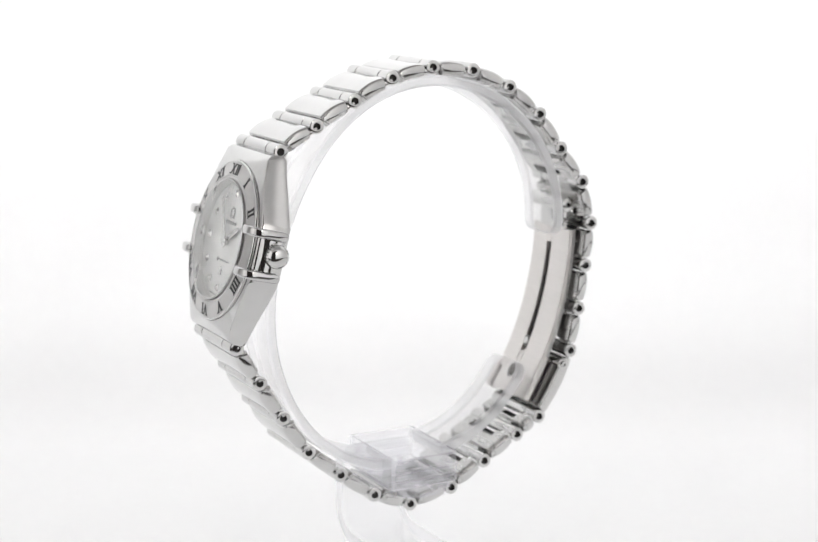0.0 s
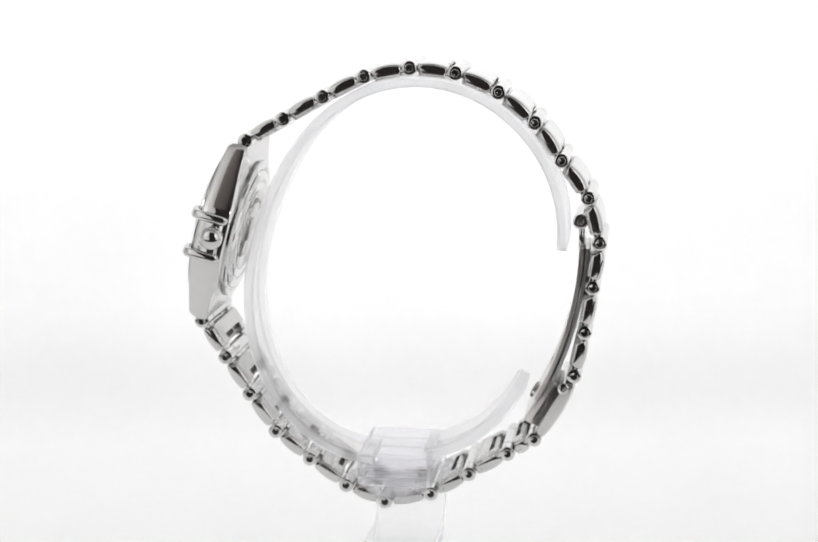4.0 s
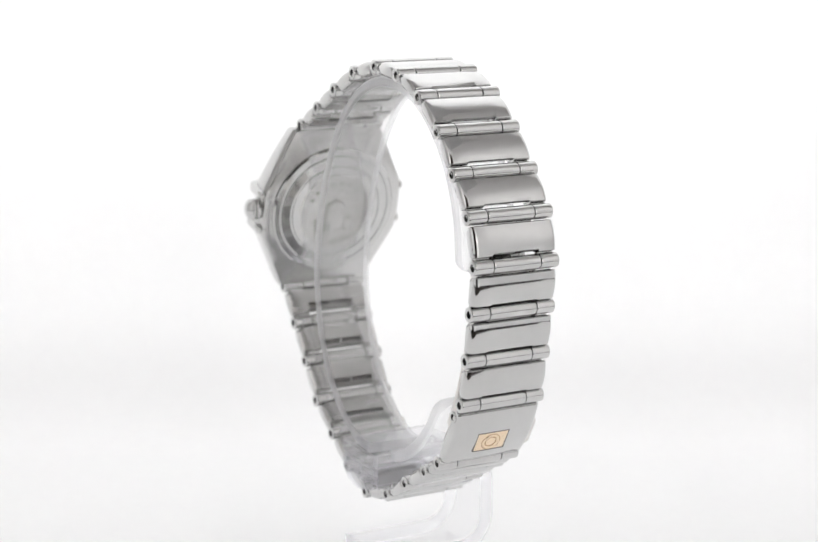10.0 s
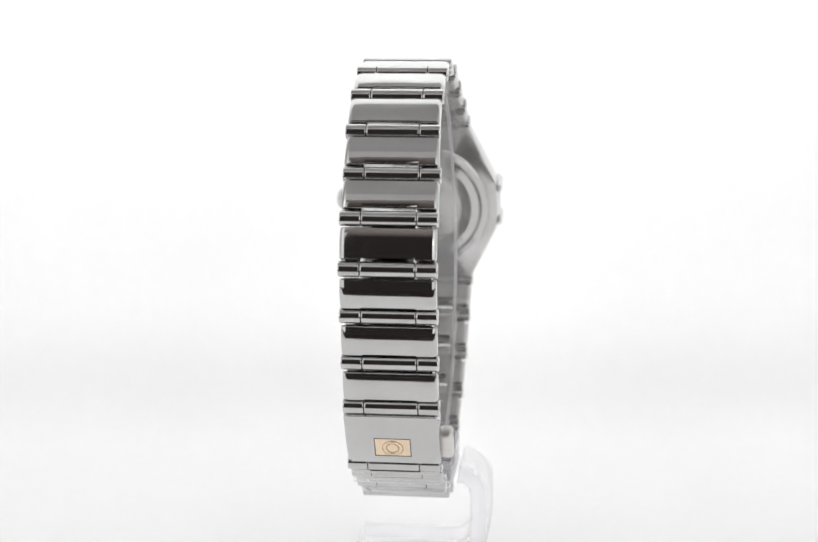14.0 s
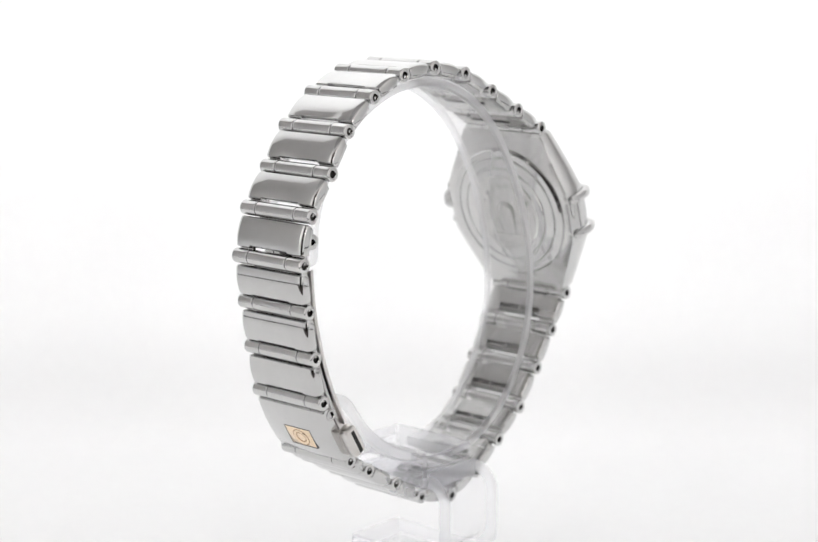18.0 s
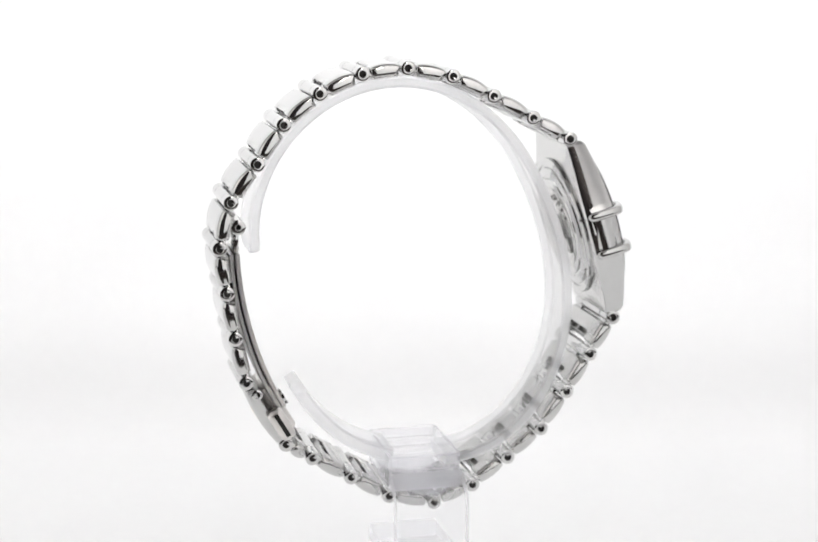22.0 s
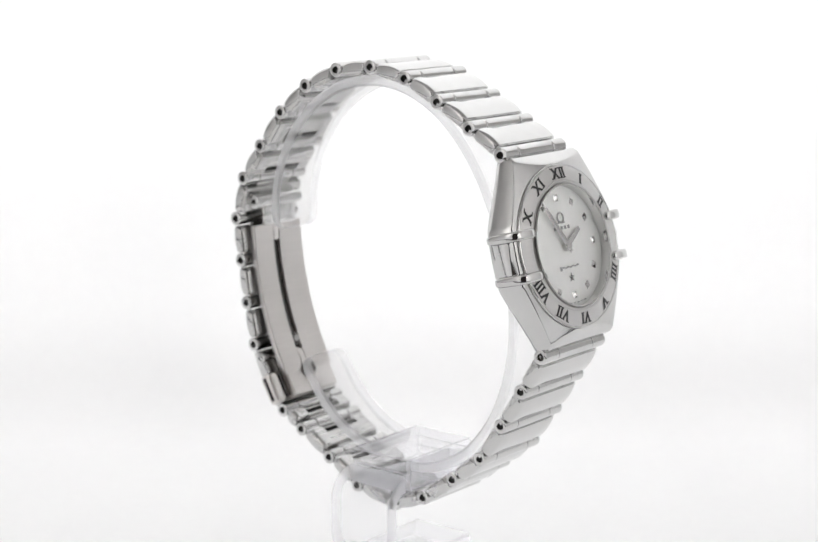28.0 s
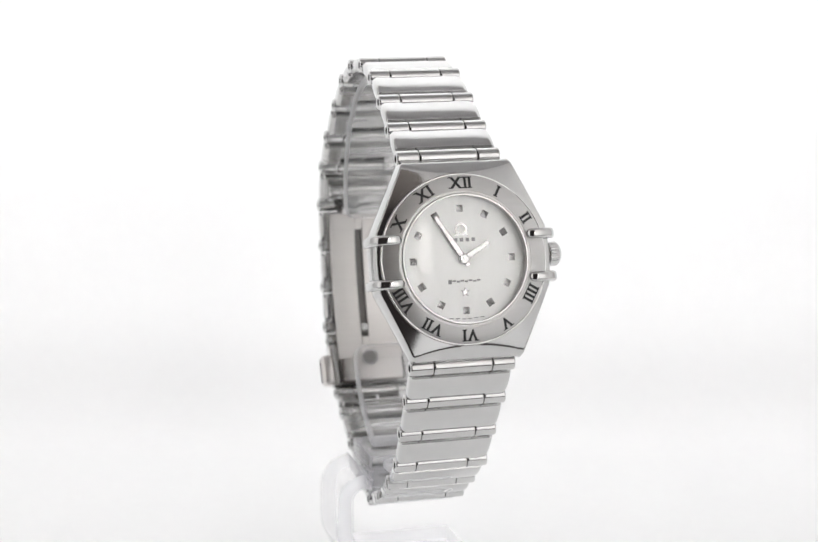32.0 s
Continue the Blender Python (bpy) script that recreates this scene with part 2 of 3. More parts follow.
def bracelet_link(k):
    mid, length, run, out = along(k)
    back = k > 13
    if back:
        run = -run
    half, v0 = (HALF[k] + HALF[k + 1]) / 2 - 0.14, (MIDV[k] + MIDV[k + 1]) / 2
    body = length - 2.1
    arm = half * 0.56
    rings = []
    widen = (HALF[k + 1] - HALF[k]) / (2 * half) * (-1 if back else 1)
    side = [(0.0, 0.42, 0.52, 0.2), (0.03, 0.34, 0.44, 0.11), (0.1, 0.22, 0.32, 0.06), (0.22, 0.12, 0.2, 0.03), (0.4, 0.04, 0.09, 0.01), (0.62, 0.0, 0.02, 0), (half - arm - 0.05, 0, 0, 0), (half - arm, 0, 0, 0)]
    for v, it, ib, ie in [(-half + d, *rest) for d, *rest in side] + [(half - d, *rest) for d, *rest in side[::-1]]:
        open_ = abs(v) < arm + 0.02
        rings.append([mid + run * x + out * y + Vector((0, v0 + v * (1 + widen * 2 * x / length), 0))
                      for x, y in link_outline(body, 0.99, -0.95, 0.25, it, ib, ie, 0.3 if abs(v) > half - 0.55 else 0, 0.15 if open_ else 0, 0.3 if open_ else 0, 0.6 if open_ else 0)])
    bm = loft(rings)
    bm.faces.ensure_lookup_table()
    # the pocket's faces get the dark steel, painting the shade inside it
    for n, face in enumerate(bm.faces[:21 * (len(rings) - 1)]):
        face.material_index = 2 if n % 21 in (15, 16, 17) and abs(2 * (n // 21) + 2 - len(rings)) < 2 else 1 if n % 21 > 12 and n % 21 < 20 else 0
    block(body / 2 - 1.1, v0, -0.68, 0.66, 0.3, 0.5, 0, bm, (run, Vector((0, 1, 0)), out), mid)
    # arms to the hinges: one broad arm in the middle behind, two at the sides before
    axes = (run, Vector((0, 1, 0)), out)
    reach = length / 2 - body / 2
    ends = ((1, -1), (1, 1), (-1, -1), (-1, 1)) if k == 23 else ((1, -1), (1, 1))
    if k != 23:
        block(-body / 2 - reach / 2 + 0.1, v0, -0.28, reach + 0.1, 2 * arm - 0.1, 0.5, 0.08, bm, axes, mid)
    for e, s in ends:
        block(e * (body / 2 + reach / 2 - 0.1), v0 + s * (half + arm) / 2, -0.28, reach + 0.1, half - arm - 0.25, 0.5, 0.08, bm, axes, mid)
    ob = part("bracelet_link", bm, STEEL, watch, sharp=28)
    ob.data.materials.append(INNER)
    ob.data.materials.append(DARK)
    return ob


def tube(v0, v1, at, outer, inner, bm=None):
    c = 0.15
    prof = [(inner, v0 + 0.05), (inner + 0.06, v0), (outer - c, v0), (outer - 0.3 * c, v0 + 0.3 * c), (outer, v0 + c), (outer, v0 + c + 0.06),
            (outer, v1 - c - 0.06), (outer, v1 - c), (outer - 0.3 * c, v1 - 0.3 * c), (outer - c, v1), (inner + 0.06, v1), (inner, v1 - 0.05)]
    return turned(prof, at, (0, 1, 0), 28, bm, closed=True)


def hinge(k):
    at = Vector((HINGES[k][0], 0, HINGES[k][1]))
    half, v0 = HALF[k], MIDV[k]
    arm = half * 0.56
    r = 0.95
    barrel = part("hinge", tube(v0 - arm + 0.03, v0 + arm - 0.03, at, r, 0.3), STEEL, watch)
    for s in (-1, 1):
        a, b = sorted((v0 + s * (arm + 0.03), v0 + s * half))
        part("knuckle", tube(a, b, at, r, 0.46), STEEL, barrel)
        e0, e1 = sorted((v0 + s * (half - 1.2), v0 + s * (half - 0.4)))
        part("pin", turned([(0.45, e0), (0.45, e1)], at, (0, 1, 0), 16), HOLE_SHADE, barrel, "recessed hinge pin, coloured dark as the hole's shade")


for k in range(24):
    if k != 13:
        bracelet_link(k)
for k in range(25):
    hinge(k)


def link_screw(k, s):
    """Ring with a dark plug, painted as a bore's shade, in a removable link's end, beside its hinge."""
    mid, length, run, out = along(k)
    half, v0 = (HALF[k] + HALF[k + 1]) / 2 - 0.14, (MIDV[k] + MIDV[k + 1]) / 2
    at = mid + run * (length / 2 - 1.62) + Vector((0, v0 + s * (half - 0.5), 0)) + out * 0.05
    rim = part("link_screw", turned([(0.36, 0), (0.42, 0.05), (0.42, 0.46), (0.36, 0.5), (0.28, 0.5), (0.28, 0.1)], at, (0, s, 0), 20), STEEL, watch)
    part("bore", turned([(0.275, 0.05), (0.275, 0.3)], at, (0, s, 0), 16), HOLE_SHADE, rim, "plug coloured dark as the shade inside the bore")


for k in range(14, 19):
    for s in (-1, 1):
        link_screw(k, s)


# ---- the clasp ----
def clasp():
    mid, length, run, out = along(13)
    v = Vector((0, 1, 0))
    half, v0 = 5.75, -0.5
    rings = []
    L = length - 1.0
    for w, it, ib, ie in ((-half, 0.3, 0.2, 0.1), (-half + 0.1, 0.2, 0.1, 0.03), (-half + 0.5, 0.0, 0, 0), (half - 0.5, 0, 0, 0), (half - 0.1, 0.2, 0.1, 0.03), (half, 0.3, 0.2, 0.1)):
        rings.append([mid + run * (x + 0.1) + out * y + v * (v0 + w) for x, y in link_outline(L - 0.8, 1.25, -0.5, 0.35, it, ib, ie)])
    cover = part("clasp_cover", loft(rings), STEEL, watch, "plain polished clasp cover")
    # gold plate: a raised ring between two darker gold rings, dark steel frame
    axes = (run, v, out)
    at = mid + run * 0.9 + v * v0
    plate = part("emblem_plate", block(0, 0, 1.18, 2.9, 4.3, 0.16, 0.06, None, axes, at), GOLD, cover, "rose gold emblem plate")
    part("emblem", turned([(0.78, 1.25), (0.95, 1.36), (1.15, 1.36), (1.25, 1.25)], at + run * 0.1, out, 32, closed=True), GOLD, plate)
    outline_gold = shader("dark_gold", (0.52, 0.36, 0.22), 0.4, 1.0, grain=0.1, scale=1500, spread=0.1)
    for r0, r1 in ((0.70, 0.80), (1.22, 1.32)):
        part("emblem_outline", turned([(r0, 1.2), (r0, 1.29), (r1, 1.29), (r1, 1.2)], at + run * 0.1, out, 32, closed=True), outline_gold, plate)
    bm = block(-1.52, 0, 1.2, 0.10, 4.5, 0.16, 0.03, None, axes, at)
    block(1.52, 0, 1.2, 0.10, 4.5, 0.16, 0.03, bm, axes, at)
    for s in (-1, 1):
        block(0, s * 2.2, 1.2, 3.1, 0.10, 0.16, 0.03, bm, axes, at)
    part("plate_rim", bm, DARK, cover)
    # hinge of the folding leaf inside the cover
    pivot = Vector((-21.05, 0, -12.55))
    leaf_pin = part("leaf_hinge", tube(v0 - 5.88, v0 + 5.88, pivot, 0.75, 0.4), STEEL, watch)
    for s in (-1, 1):
        e0, e1 = sorted((v0 + s * 5.0, v0 + s * 5.5))
        part("pin", turned([(0.39, e0), (0.39, e1)], pivot, (0, 1, 0), 16), HOLE_SHADE, leaf_pin)
    # inner housing with the catch
    inner = mid - out * 1.75 + run * 0.6
    part("clasp_housing", block(0, 0, 0, 6.6, 8.6, 1.5, 0.35, None, axes, inner + v * v0), LEAF, watch, "inner housing of the clasp")
    tab = part("push_button", block(0, 0, 0, 4.4, 1.9, 2.1, 0.7, None, axes, inner + out * 0.8 + v * (-6.9) + run * 1.3, 4), LEAF, watch, "rounded push button at the clasp's edge")
    # dark block on the button's end, painted for the shade of a recess
    part("button_slot_shade", block(0, 0, 0, 3.4, 0.3, 0.62, 0.1, None, axes, inner + out * 0.8 + v * (-7.74) + run * 1.3), HOLE_SHADE, tab, "dark block painted as a slot's shade in the button's end")
    # dark bars added for the deep shade between cover and housing
    for v1 in (-5.0, 4.2):
        part("clasp_gap_shade", block(0, 0, 0, 5.8, 0.5, 0.9, 0.15, None, axes, inner + v * v1 + out * 0.9), DARK, watch, "dark bar standing for the shade in the clasp's gap")


def blade():
    """The long folding leaf: a curved double strip with a slot, ending in a hook under the links."""
    path = [(-22.75, 5.6), (-22.55, 2.6), (-22.1, -0.6), (-21.25, -4.4), (-20.2, -7.8), (-18.9, -11.0), (-17.2, -14.4)]
    pts = [Vector((u, 0, z)) for u, z in path]
    fine = []
    for i in range(len(pts) - 1):
        p = [pts[max(0, i - 1)], pts[i], pts[i + 1], pts[min(len(pts) - 1, i + 2)]]
        for s in range(5):
            t = s / 5
            fine.append(0.5 * (2 * p[1] + (p[2] - p[0]) * t + (2 * p[0] - 5 * p[1] + 4 * p[2] - p[3]) * t * t + (3 * p[1] - p[0] - 3 * p[2] + p[3]) * t ** 3))
    fine.append(pts[-1])

    def strip(lo, hi, v0, v1, first, last, bm=None):
        rings = []
        run = fine[first:last]
        for i, p in enumerate(run):
            d = (fine[min(first + i + 1, len(fine) - 1)] - fine[max(first + i - 1, 0)]).normalized()
            out = Vector((d.z, 0, -d.x))
            if out.x > 0:
                out = -out
            rings.append([p + out * a + Vector((0, b, 0)) for a, b in ((lo, v0 + 0.08), (lo + 0.08, v0), (hi - 0.08, v0), (hi, v0 + 0.08),
                                                                   (hi, v1 - 0.08), (hi - 0.08, v1), (lo + 0.08, v1), (lo, v1 - 0.08))])
        return loft(rings, bm=bm)
    n = len(fine)
    bm = strip(0, 0.55, -5.3, -1.7, 0, n)
    strip(0, 0.55, -0.6, 3.9, 0, n, bm)
    strip(0, 0.55, -1.701, -0.599, 0, 5, bm)
    strip(0, 0.55, -1.701, -0.599, n - 5, n, bm)
    leaf = part("clasp_leaf", bm, LEAF, watch, "brushed folding leaf with a long slot")
    part("back_leaf", strip(0.75, 1.25, -5.0, 3.6, 0, n - 2), SATIN, leaf)
    # dark strip and disc paint the shade inside the slot and its end
    part("slot_shade", strip(0.55, 0.7, -1.9, -0.4, 1, n - 3), DARK, leaf)
    part("slot_end_shade", turned([(0.82, 0.05), (0.82, 0.5)], fine[n - 7] + Vector((0, -1.15, 0)), (-1, 0, -0.35), 24), DARK, leaf, "dark disc painted as the shade in the slot's round end")
    part("slot_rivet", turned([(0.5, -0.1), (0.45, 0.35)], fine[n - 7] + Vector((0, -1.15, 0)), (-1, 0, -0.35), 20), STEEL, leaf, "polished rivet in the slot")
    part("stud", turned([(0.02, -0.3), (0.3, -0.34), (0.45, -0.3), (0.5, -0.1), (0.8, -0.12), (0.95, -0.28), (0.95, 0.05)], fine[n - 1] + Vector((0.1, -0.9, 0)), (-0.87, 0, -0.5), 24), DARK, leaf, "dark round stud")
    part("stud_ring", turned([(0.95, -0.34), (1.15, -0.34), (1.15, 0.05), (0.95, 0.05)], fine[n - 1] + Vector((0.1, -0.9, 0)), (-0.87, 0, -0.5), 24, closed=True), STEEL, leaf)
    # hook and cross bar
    hook = part("hook", block(0, 0, 0, 0.7, 6.2, 3.6, 0.25, None, None, (-22.95, -0.4, 7.2)), STEEL, watch)
    part("cross_bar", tube(-5.4, 3.4, Vector((-22.85, 0, 9.0)), 0.98, 0.35), STEEL, hook)


clasp()
blade()

# ---- the watch head; n out of the dial, v to the crown, s towards twelve ----
S_UP = Vector((-0.25463, 0, 0.96704))
N_OUT = Vector((0.96704, 0, 0.25463))
V_SIDE = Vector((0, 1, 0))
HEAD = Vector((23.24, 0.05, 7.075))
AXES = (V_SIDE, S_UP, N_OUT)


def head(v, s, n):
    return HEAD + V_SIDE * v + S_UP * s + N_OUT * n


def smooth(x):
    x = min(1, max(0, x))
    return x * x * (3 - 2 * x)


CORNERS = [(6.5, 11.75), (6.8, 11.35), (10.35, 3.6), (10.55, 2.6), (10.65, 0.0)]
QUARTER = CORNERS[::-1]


def case_radius(a):
    """Distance from the head's centre to the case's edge at the angle a."""
    d = (abs(math.cos(a)), abs(math.sin(a)))
    best = 1e9
    poly = QUARTER + [(0.0, 11.75)]
    for (x0, y0), (x1, y1) in zip(poly, poly[1:]):
        ex, ey = x1 - x0, y1 - y0
        det = d[0] * -ey + d[1] * ex
        if abs(det) < 1e-9:
            continue
        r = (x0 * -ey + y0 * ex) / det
        k = (d[0] * y0 - d[1] * x0) / det
        if -1e-6 <= k <= 1 + 1e-6 and r > 0:
            best = min(best, r)
    return best


def watch_case():
    steps = 192
    marks = sorted({round(2 * math.pi * k / steps, 5) for k in range(steps)}
                   | {round(q, 5) for x, y in CORNERS for q in (math.atan2(y, x), math.pi - math.atan2(y, x), math.pi + math.atan2(y, x), 2 * math.pi - math.atan2(y, x)) if 0 < q < 2 * math.pi})

    def ring(radius, height):
        pts = []
        for a in marks:
            edge = case_radius(a)
            r = radius(a, edge)
            v, s = r * math.cos(a), r * math.sin(a)
            pts.append(head(v, s, height(v, s)))
        return pts

    def front(v, s):
        """Height of the front: wings that fall away from the bezel, lens-shaped facets at the lugs."""
        n = 2.45 - 0.22 * max(0, math.hypot(v, s) - 10.1)
        past = abs(s) - 10.25 - 1.0 * (v / 6.6) ** 2
        return n - 0.31 * (past + math.sqrt(past * past + 0.006))

    def back(v, s):
        return -1.45 + 0.75 * smooth((abs(s) - 3) / 8.8)

    def shell(inset, drop):
        return ring(lambda a, e: max(e - inset, 10.24) if inset else e, lambda v, s: front(v, s) - drop)
    rings = [
        ring(lambda a, e: min(e - 1.6, 9.2), lambda v, s: -1.5 + 0.3 * smooth((abs(s) - 6) / 5)),
        ring(lambda a, e: e - 1.2, lambda v, s: back(v, s) - 0.05),
        ring(lambda a, e: e - 0.14, lambda v, s: back(v, s)),
        ring(lambda a, e: e - 0.03, lambda v, s: back(v, s) + 0.05),
        ring(lambda a, e: e + 0.03, lambda v, s: back(v, s) + 0.16),
        ring(lambda a, e: e + 0.13, lambda v, s: 0.72 * (back(v, s) + 0.16) + 0.28 * (front(v, s) - 0.6)),
        ring(lambda a, e: e + 0.16, lambda v, s: 0.45 * (back(v, s) + 0.16) + 0.55 * (front(v, s) - 0.6)),
        ring(lambda a, e: e + 0.1, lambda v, s: front(v, s) - 0.6),
        shell(0, 0.3), shell(0.015, 0.2), shell(0.06, 0.1), shell(0.13, 0.035), shell(0.22, 0.006), shell(0.3, 0),
    ]
    for k in [1 - n / 16 for n in range(1, 16)]:
        rings.append(ring(lambda a, e, k=k: 10.22 + k * max(e - 0.3 - 10.22, 0.02), front))
    rings += [ring(lambda a, e: 10.15, front), ring(lambda a, e: 10.11, lambda v, s: front(v, s) - 0.04), ring(lambda a, e: 10.09, lambda v, s: 1.9)]
    bm = loft(rings, caps=False)
    bm.faces.ensure_lookup_table()
    for face in bm.faces[:2 * len(marks)]:
        face.material_index = 1
    ob = part("case", bm, STEEL, watch, sharp=22)
    ob.data.materials.append(FACET)
    return ob


watch_case()
BEZEL = head(0, 0, 0)
bezel = part("bezel", turned([(7.62, 1.7), (10.04, 1.6), (10.04, 2.6), (9.98, 2.7), (9.86, 2.74), (8.06, 3.045), (8.0, 2.99), (7.94, 2.99), (7.88, 3.08), (7.72, 3.08), (7.62, 2.95)], BEZEL, N_OUT, 128, closed=True), SATIN, watch, "brushed bezel ring with black Roman numerals")
part("bezel_rim", turned([(9.98 + 0.13 * math.cos(a), 2.66 + 0.13 * math.sin(a)) for a in (2 * math.pi * k / 10 for k in range(10))], BEZEL, N_OUT, 96, closed=True), STEEL, bezel, "narrow polished rim of the bezel")
part("crystal_seat", turned([(7.45, 1.95), (7.6, 1.95), (7.6, 3.3), (7.45, 3.3)], BEZEL, N_OUT, 96, closed=True), STEEL, bezel)
part("case_back", turned([(9.35, -1.4), (9.35, -1.75), (9.15, -1.95), (8.5, -2.02), (8.42, -1.85), (8.15, -1.85), (8.05, -2.1), (7.0, -2.28), (6.9, -2.12), (6.65, -2.12), (6.55, -2.3), (0.02, -2.34)], BEZEL, N_OUT, 96), STEEL, watch, "round snap back with stepped rings")
MEDAL = shader("worn_relief_steel", (0.62, 0.615, 0.605), 0.2, 1.0, grain=0.1, scale=1100, spread=0.12, bump=0.25, depth=0.0002)


def back_relief():
    """A worn raised medallion: a domed building with two wings, and eight stars in an arc over it."""
    disc = part("back_relief", turned([(5.6, -2.3), (5.5, -2.42), (5.2, -2.42), (5.1, -2.36), (0.02, -2.38)], BEZEL, N_OUT, 64), MEDAL, watch, "worn raised medallion on the case back")
    for x, y, wide, tall in ((0, -1.4, 3.0, 3.0), (-2.3, -2.0, 1.5, 1.7), (2.3, -2.0, 1.5, 1.7), (0, -3.1, 6.2, 0.35)):
        part("relief_wing", block(x, y, -2.44, wide, tall, 0.2, 0.08, None, AXES, HEAD), MEDAL, disc)
    dome = [[head(math.cos(a) * 1.7 * k, 0.15 + math.sin(a) * 1.55 * k, -2.38 - 0.34 * math.sqrt(1 - k * k)) for a in (math.pi * j / 20 for j in range(21))] for k in (1, 0.93, 0.8, 0.6, 0.35, 0.08)]
    part("relief_dome", loft(dome), MEDAL, disc)
    for j in range(8):
        a = radians(24 + 132 * j / 7)
        part("relief_star", turned([(0.3, -2.34), (0.24, -2.5), (0.02, -2.56)], head(3.9 * math.cos(a), 0.1 + 3.9 * math.sin(a), 0), N_OUT, 10), MEDAL, disc)


back_relief()
crystal = part("crystal", turned([(0.02, 3.5), (3.5, 3.44), (6.0, 3.3), (7.3, 3.12), (7.43, 3.16), (7.43, 3.44), (7.25, 3.6), (5.5, 3.82), (3.5, 3.95), (1.5, 4.0), (0.02, 4.0)], BEZEL, N_OUT, 96), SAPPHIRE, watch, "clear raised sapphire crystal")
crystal.visible_shadow = False
dial = part("dial", turned([(7.6, 1.55), (7.6, 1.9), (0.02, 1.9)], BEZEL, N_OUT, 96), PEARL, watch, "white mother-of-pearl dial")


LETTERS = {}


def letter(char):
    """One glyph of the built-in font as points and faces, 1 high, centred, with its serifs."""
    if char not in LETTERS:
        curve = bpy.data.curves.new("letter", "FONT")
        curve.body, curve.size, curve.align_x, curve.extrude = char, 1.0, "CENTER", 0.02
        curve.offset = 0.04
        temp = new("temp", curve)
        mesh = bpy.data.meshes.new_from_object(temp.evaluated_get(bpy.context.evaluated_depsgraph_get()))
        bpy.data.objects.remove(temp)
        xs, ys = [v.co.x for v in mesh.vertices], [v.co.y for v in mesh.vertices]
        tall, mx, my = max(ys) - min(ys), (max(xs) + min(xs)) / 2, (max(ys) + min(ys)) / 2
        for v in mesh.vertices:
            v.co.x, v.co.y = (v.co.x - mx) / tall, (v.co.y - my) / tall
        LETTERS[char] = (mesh, (max(xs) - min(xs)) / tall)
    return LETTERS[char]


def numeral(text, hour):
    """Engraved black numeral, its foot towards the centre."""
    bm = bmesh.new()
    widths = [letter(c)[1] + 0.2 for c in text]
    x = -sum(widths) / 2
    for c, wide in zip(text, widths):
        own = bmesh.new()
        own.from_mesh(letter(c)[0])
        edge = (wide - 0.2) / 2
        feet = {"I": [(0, 1), (0, -1)], "V": [(-edge + 0.1, 1), (edge - 0.1, 1)], "X": [(-edge + 0.1, 1), (edge - 0.1, 1), (-edge + 0.1, -1), (edge - 0.1, -1)]}[c]
        for fx, side in feet:
            block(fx, side * 0.465, 0, 0.44, 0.10, 0.04, 0, own)
        for v in own.verts:
            v.co.x += x + wide / 2
        x += wide
        merged(bm, own)
    a = math.pi / 2 - math.pi * hour / 6
    r, tall = 8.93, 1.34
    rad = Vector((math.cos(a), math.sin(a)))
    for v in bm.verts:
        x, y = v.co.x * tall * 0.95, v.co.y * tall
        at = (rad.y * x + rad.x * (r + y), -rad.x * x + rad.y * (r + y))
        away = math.hypot(*at) - r
        v.co = head(at[0], at[1], 2.905 - away * 0.1684 + v.co.z + 0.02)
    return part("numeral", bm, ENAMEL, bezel, "black Roman numeral " + text, sharp=60)


for hour, text in ((12, "XII"), (1, "I"), (2, "II"), (4, "IIII"), (5, "V"), (6, "VI"), (7, "VII"), (8, "VIII"), (10, "X"), (11, "XI")):
    numeral(text, hour)

for hour in range(12):
    a = math.pi / 2 - math.pi * hour / 6
    e1, e2 = Vector((math.sin(a), -math.cos(a))), Vector((math.cos(a), math.sin(a)))
    bm = bmesh.new()
    base = [bm.verts.new(head(*(e2 * (6.0 + y) + e1 * x), 1.9)) for x, y in ((-0.41, -0.41), (0.41, -0.41), (0.41, 0.41), (-0.41, 0.41))]
    tip = bm.verts.new(head(*(e2 * 6.0), 2.22))
    for i in range(4):
        bm.faces.new((base[i], base[(i + 1) % 4], tip))
    bm.faces.new(base[::-1])
    part("hour_marker", bm, FACET, dial, "small polished steel pyramid", sharp=5)


def dial_print(name, v, s, lx, ly, mat=PRINT, label=""):
    return part(name, block(v, s, 1.92, lx, ly, 0.04, 0.0, None, AXES, HEAD), mat, dial, label)


# emblem, name bars and star on the dial
bm = turned([(0.50, 1.9), (0.50, 2.02), (0.72, 2.02), (0.72, 1.9)], head(0, 3.55, 0), N_OUT, 32, closed=True)
part("dial_emblem", bm, STEEL, dial, "applied steel ring emblem")
for s in (-1, 1):
    dial_print("emblem_foot", s * 0.55, 2.93, 0.5, 0.16, STEEL)
for k in range(5):
    dial_print("print_bar", -1.45 + 0.72 * k, 2.3, 0.42, 0.42, PRINT, "grey printed bar")
for k in range(8):
    dial_print("script_bar", -1.75 + 0.5 * k, -2.55 + (0.05 if k % 2 else -0.04), 0.42, 0.2 if k else 0.5, PRINT, "grey printed script bar")
